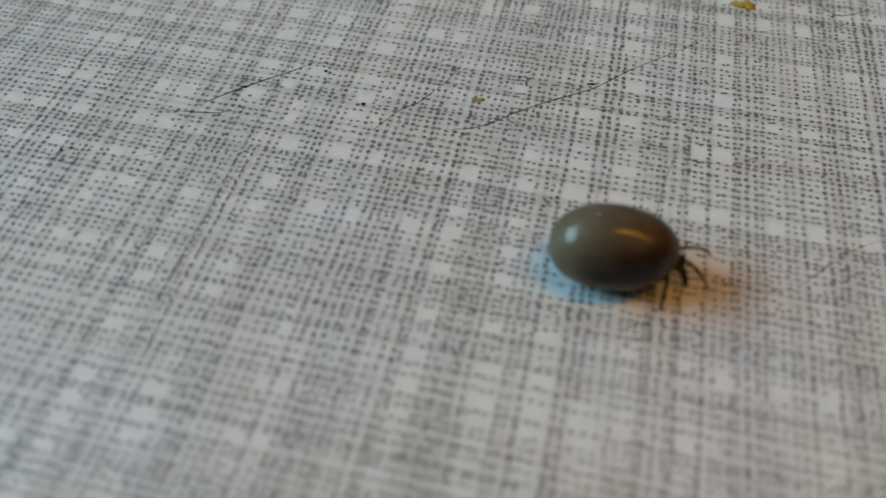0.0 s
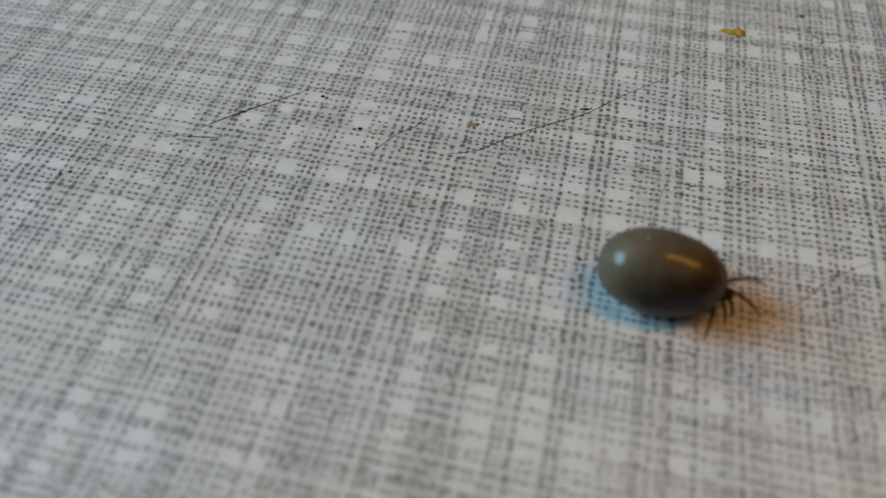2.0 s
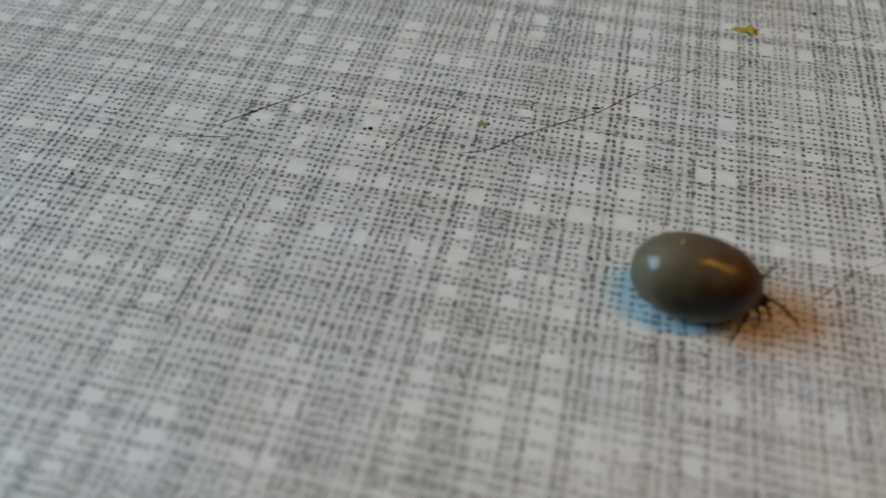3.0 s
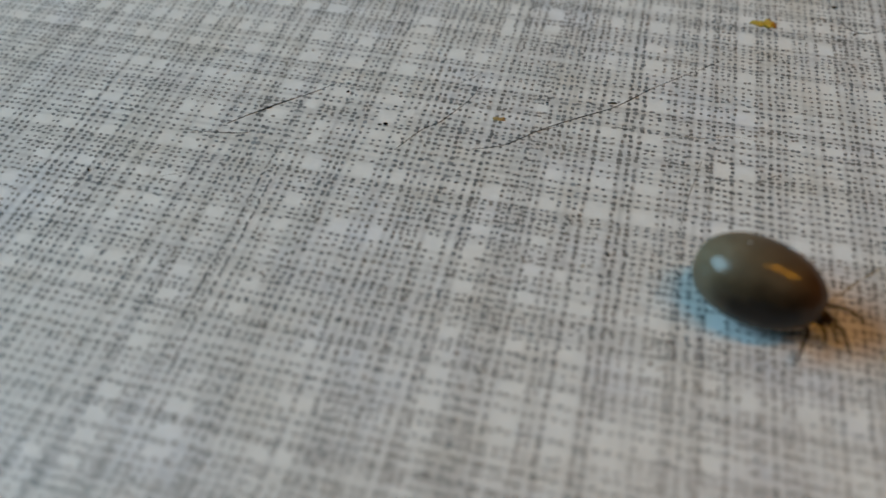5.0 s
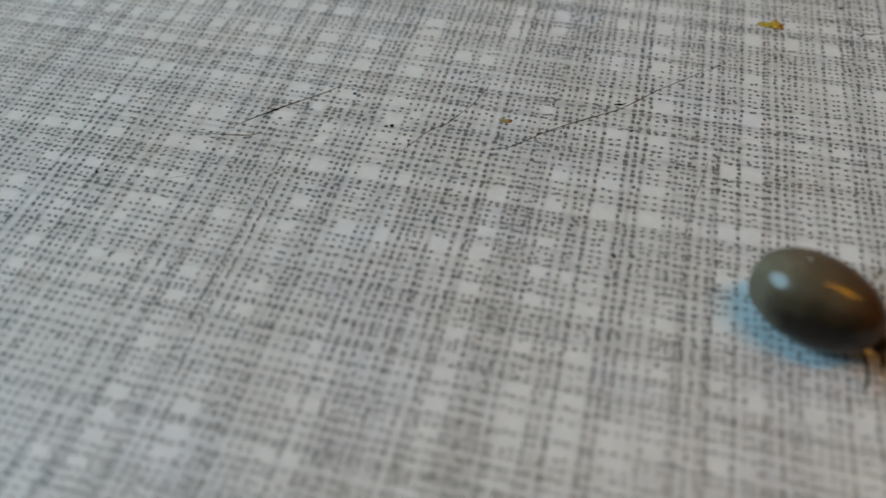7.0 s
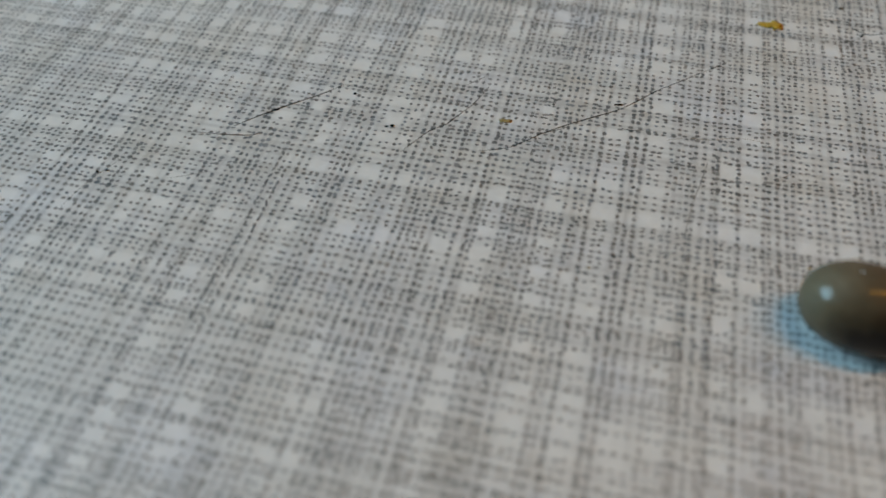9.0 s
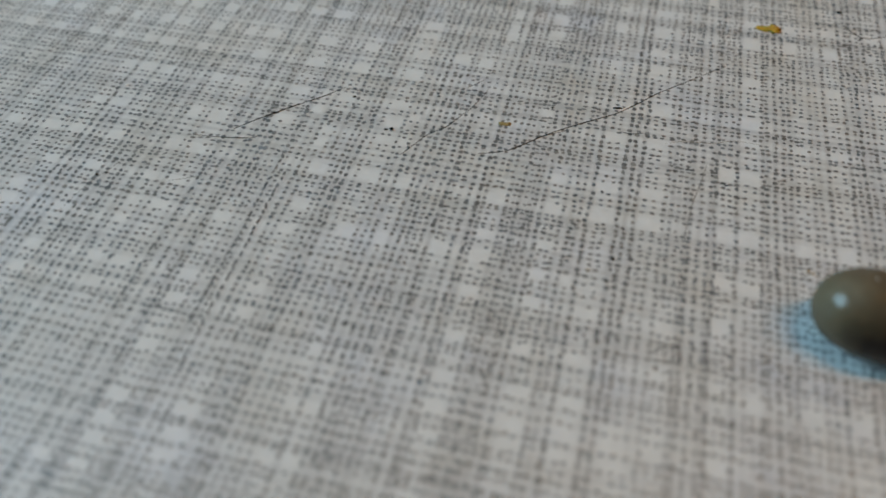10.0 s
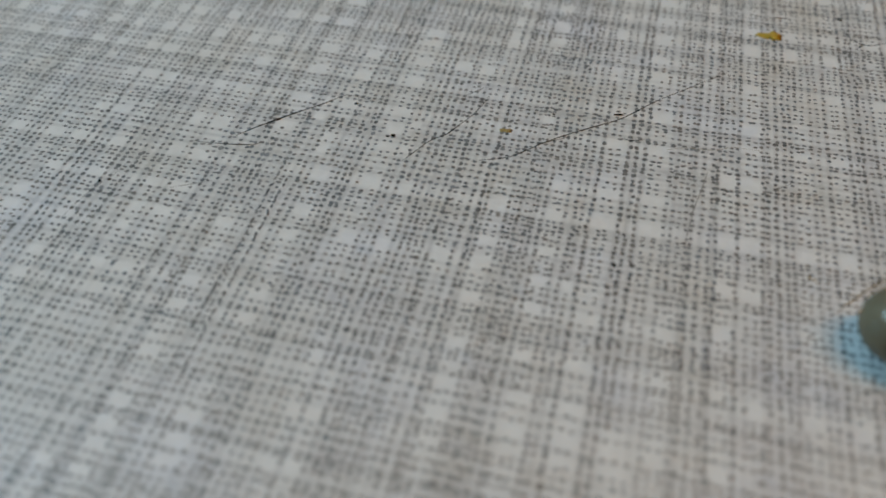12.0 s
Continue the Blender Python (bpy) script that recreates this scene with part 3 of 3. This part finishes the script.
hair("hair", [(-15.05, 64.91), (-14.22, 65.78), (-13.50, 66.63)], 0.030, HAIR_GREY, "short fine grey hair lying flat")
hair("hair", [(-11.70, 55.45), (-10.31, 55.94), (-8.81, 56.70), (-7.40, 58.03), (-5.98, 59.46), (-4.26, 60.89), (-2.74, 62.03), (-1.10, 63.21), (0.61, 64.50), (2.39, 66.36), (3.94, 68.20), (5.81, 69.97), (8.00, 72.02), (10.80, 74.65)], 0.042, HAIR_DARK, "long fine dark wavy hair")
hair("hair", [(-6.71, 58.86), (-5.47, 59.75), (-3.94, 60.63)], 0.030, HAIR_GREY, "short fine grey hair lying flat")
hair("hair", [(-47.02, 39.21), (-46.74, 41.04), (-46.34, 42.64), (-45.79, 44.25), (-45.17, 45.58), (-44.80, 47.29)], 0.016, HAIR_GREY, "fine grey hair lying flat")
hair("hair", [(23.75, 84.37), (24.46, 83.54), (25.60, 83.16), (27.11, 83.72), (28.99, 85.13)], 0.040, HAIR_DARK, "fine dark curved hair")
hair("hair", [(20.37, 84.82), (22.19, 85.12), (24.33, 85.83)], 0.025, HAIR_GREY, "fine grey hair lying flat")
hair("hair", [(15.21, 86.15), (16.33, 86.53), (17.38, 86.65)], 0.030, HAIR_GREY, "short fine grey hair lying flat")
hair("fibre", [(20.63, 45.30), (22.04, 46.83), (23.38, 48.12), (24.84, 49.46), (27.03, 51.00)], 0.030, FIBRE_TAN, "thin tan fibre lying on the worktop", "fibre", "fibres on the worktop")
hair("fibre", [(20.08, 44.43), (21.10, 45.61), (22.28, 46.96), (23.39, 48.26)], 0.030, FIBRE_TAN, "thin tan fibre lying on the worktop", "fibre", "fibres on the worktop")
scratch([(9.51, 58.79), (9.02, 55.99), (8.53, 53.66), (8.25, 51.46), (7.92, 48.66)], 0.10)
hair("fibre", [(5.60, 61.02), (7.42, 61.78), (9.81, 62.01), (11.90, 62.84), (14.27, 62.90)], 0.020, FIBRE_TAN, "thin tan fibre lying on the worktop", "fibre", "fibres on the worktop")
hair("fibre", [(15.52, 57.91), (16.27, 58.32), (17.03, 58.95)], 0.030, HAIR_GREY, "short fine grey hair lying flat", "fibre", "fibres on the worktop")
hair("hair", [(1.18, 61.74), (2.18, 61.64), (3.35, 62.00)], 0.030, HAIR_DARK, "short fine dark hair lying flat")
scratch([(-39.16, 45.12), (-37.29, 46.03), (-35.66, 46.89)], 0.08)
crumb("yellow_crumb", 15.55, 82.60, 0.90, 0.72, 0.09, CRUMB_YELLOW, "small mustard-yellow crumb dried on the worktop", "crumb", 2, 8)
crumb("yellow_crumb", 14.50, 82.55, 0.62, 0.50, 0.05, CRUMB_YELLOW, "small mustard-yellow crumb dried on the worktop", "crumb", 4, 0)
crumb("brown_crumb", -10.07, 60.24, 0.62, 0.24, 0.060, CRUMB_BROWN, "tiny ochre-brown crumb on the worktop", "crumb", 5, 5)
crumb("speck", -20.79, 56.97, 0.18, 0.17, 0.065, SOOT, "tiny black speck of dirt", "speck", 6, 0)
crumb("speck", -21.28, 56.71, 0.16, 0.07, 0.030, SOOT, "tiny black speck of dirt", "speck", 7, 10)
crumb("speck", -25.95, 60.85, 0.17, 0.15, 0.055, SOOT, "tiny black speck of dirt", "speck", 8, 30)
crumb("speck", -46.09, 44.36, 0.18, 0.10, 0.045, SOOT, "tiny black speck of dirt", "speck", 9, -40)
crumb("speck", -45.25, 44.77, 0.16, 0.08, 0.040, SOOT, "tiny black speck of dirt", "speck", 10, 30)
crumb("speck", 0.52, 65.22, 0.50, 0.13, 0.04, SOOT, "thin black sliver of dirt", "speck", 11, 12)
crumb("speck", 2.34, 45.30, 0.17, 0.14, 0.030, SOOT, "tiny black speck of dirt", "speck", 12, 0)
crumb("speck", 22.98, 87.63, 0.25, 0.22, 0.060, SOOT, "tiny black speck of dirt", "speck", 13, 0)
crumb("speck", -32.97, 56.62, 0.32, 0.13, 0.05, SOOT, "tiny black speck of dirt", "speck", 14, 28)
crumb("brown_crumb", 0.45, 43.64, 0.14, 0.08, 0.040, CRUMB_BROWN, "tiny ochre-brown crumb on the worktop", "crumb", 15, 15)
crumb("brown_crumb", 18.21, 47.81, 0.11, 0.12, 0.050, CRUMB_BROWN, "tiny ochre-brown crumb on the worktop", "crumb", 16, 0)
crumb("brown_crumb", 18.86, 47.35, 0.10, 0.06, 0.030, CRUMB_BROWN, "tiny ochre-brown crumb on the worktop", "crumb", 17, 0)
crumb("speck", 18.01, 47.20, 0.08, 0.07, 0.040, SOOT, "tiny black speck of dirt", "speck", 18, 0)
crumb("brown_crumb", 23.86, 39.97, 0.17, 0.15, 0.080, CRUMB_BROWN, "tiny ochre-brown crumb on the worktop", "crumb", 19, 0)
crumb("brown_crumb", 18.59, 47.65, 0.13, 0.10, 0.040, CRUMB_BROWN, "tiny ochre-brown crumb on the worktop", "crumb", 20, 20)
crumb("white_grit", -50.00, 57.26, 0.20, 0.16, 0.030, GRIT_WHITE, "tiny white grain on the worktop", "speck", 21, 0)
crumb("speck", -5.85, 63.79, 0.14, 0.10, 0.040, SOOT, "tiny black speck of dirt", "speck", 22, 0)
crumb("speck", 24.75, 82.64, 0.14, 0.12, 0.040, SOOT, "tiny black speck of dirt", "speck", 23, 0)
crumb("speck", 11.32, 56.53, 0.16, 0.07, 0.030, SOOT, "tiny black speck of dirt", "speck", 24, -8)


# ---- what moves ----
TICK_ROWS = [
    (0.0, 4.50, 42.02, 5), (0.5, 5.80, 42.22, 3), (1.0, 6.60, 42.42, 1), (1.5, 7.54, 42.60, -1), (2.0, 8.70, 42.72, -4),
    (2.5, 9.65, 42.57, -6), (3.0, 10.40, 42.61, -5), (3.5, 11.20, 42.63, -8), (4.0, 12.02, 42.61, -11), (4.5, 12.88, 42.57, -15),
    (5.0, 13.72, 42.53, -19), (5.5, 14.41, 42.45, -23), (6.0, 15.28, 42.43, -25), (6.5, 16.37, 42.29, -25), (7.0, 17.42, 41.73, -27),
    (7.5, 18.38, 41.73, -25), (8.0, 19.37, 41.75, -21), (8.5, 20.36, 41.77, -16), (9.0, 21.29, 41.79, -11), (9.5, 21.77, 41.71, -11), (10.0, 22.35, 41.61, -11),
    (10.5, 22.95, 41.53, -11), (11.0, 23.82, 41.51, -12), (11.5, 24.75, 41.49, -12), (12.0, 25.69, 41.47, -12),
]
# the foremost leg: turn from the body's axis and raising, in degrees
REACH = [(0.0, 6, 6), (0.2, 10, 8), (0.4, 12, 10), (0.6, 20, -26), (0.8, 12, -10), (1.0, 8, 2), (1.2, 10, 4), (1.4, 8, 14), (1.6, 20, -36), (1.8, 20, -30), (2.0, 14, -8),
         (2.2, 12, -2), (2.4, 16, -36), (2.6, 22, -62), (2.8, 30, -74), (3.0, 34, -88), (3.2, 26, -54),
         (3.6, 16, -4), (4.0, 16, -24), (4.4, 18, -8), (4.8, 10, 4), (5.0, 10, 6), (5.2, 22, -10), (5.4, 20, -6), (5.6, 12, 8), (5.8, 10, 6), (6.0, 18, 0), (6.2, 22, -10), (6.4, 16, -10), (6.8, 20, 2)]


def motions():
    walk(TICK, [(t, mm(x, y, 0, 0, 0, a)) for t, x, y, a in TICK_ROWS])
    times = [k * 0.2 for k in range(61)]
    for n, (leg, (shape, x, y, z, yaw, lift, phase)) in enumerate(zip(TICK_LEGS, LEGS)):
        rows = []
        for t in times:
            swing = 15.0 * math.sin(2 * math.pi * t / 1.2 + phase)
            lifted = 12.0 * max(0.0, math.cos(2 * math.pi * t / 1.2 + phase))
            steer = float(np.interp(t, [0.0, 3.0, 5.5], [0.0, 4.0, 38.0 if shape == "hind" else 22.0])) if yaw < 0 else 0.0
            rows.append((t, mm(x, y, z, 0, lift - lifted, yaw + swing + steer)))
        if n == 0:
            rows = [(t, mm(x, y, z, 0, up, turn)) for t, turn, up in REACH]
            rows += [(7.2 + k * 0.4, mm(x, y, z, 0, -10 + 14 * math.sin(k * 2.1), 16 + 6 * math.sin(k * 1.7))) for k in range(13)]
        walk(leg, rows)


motions()
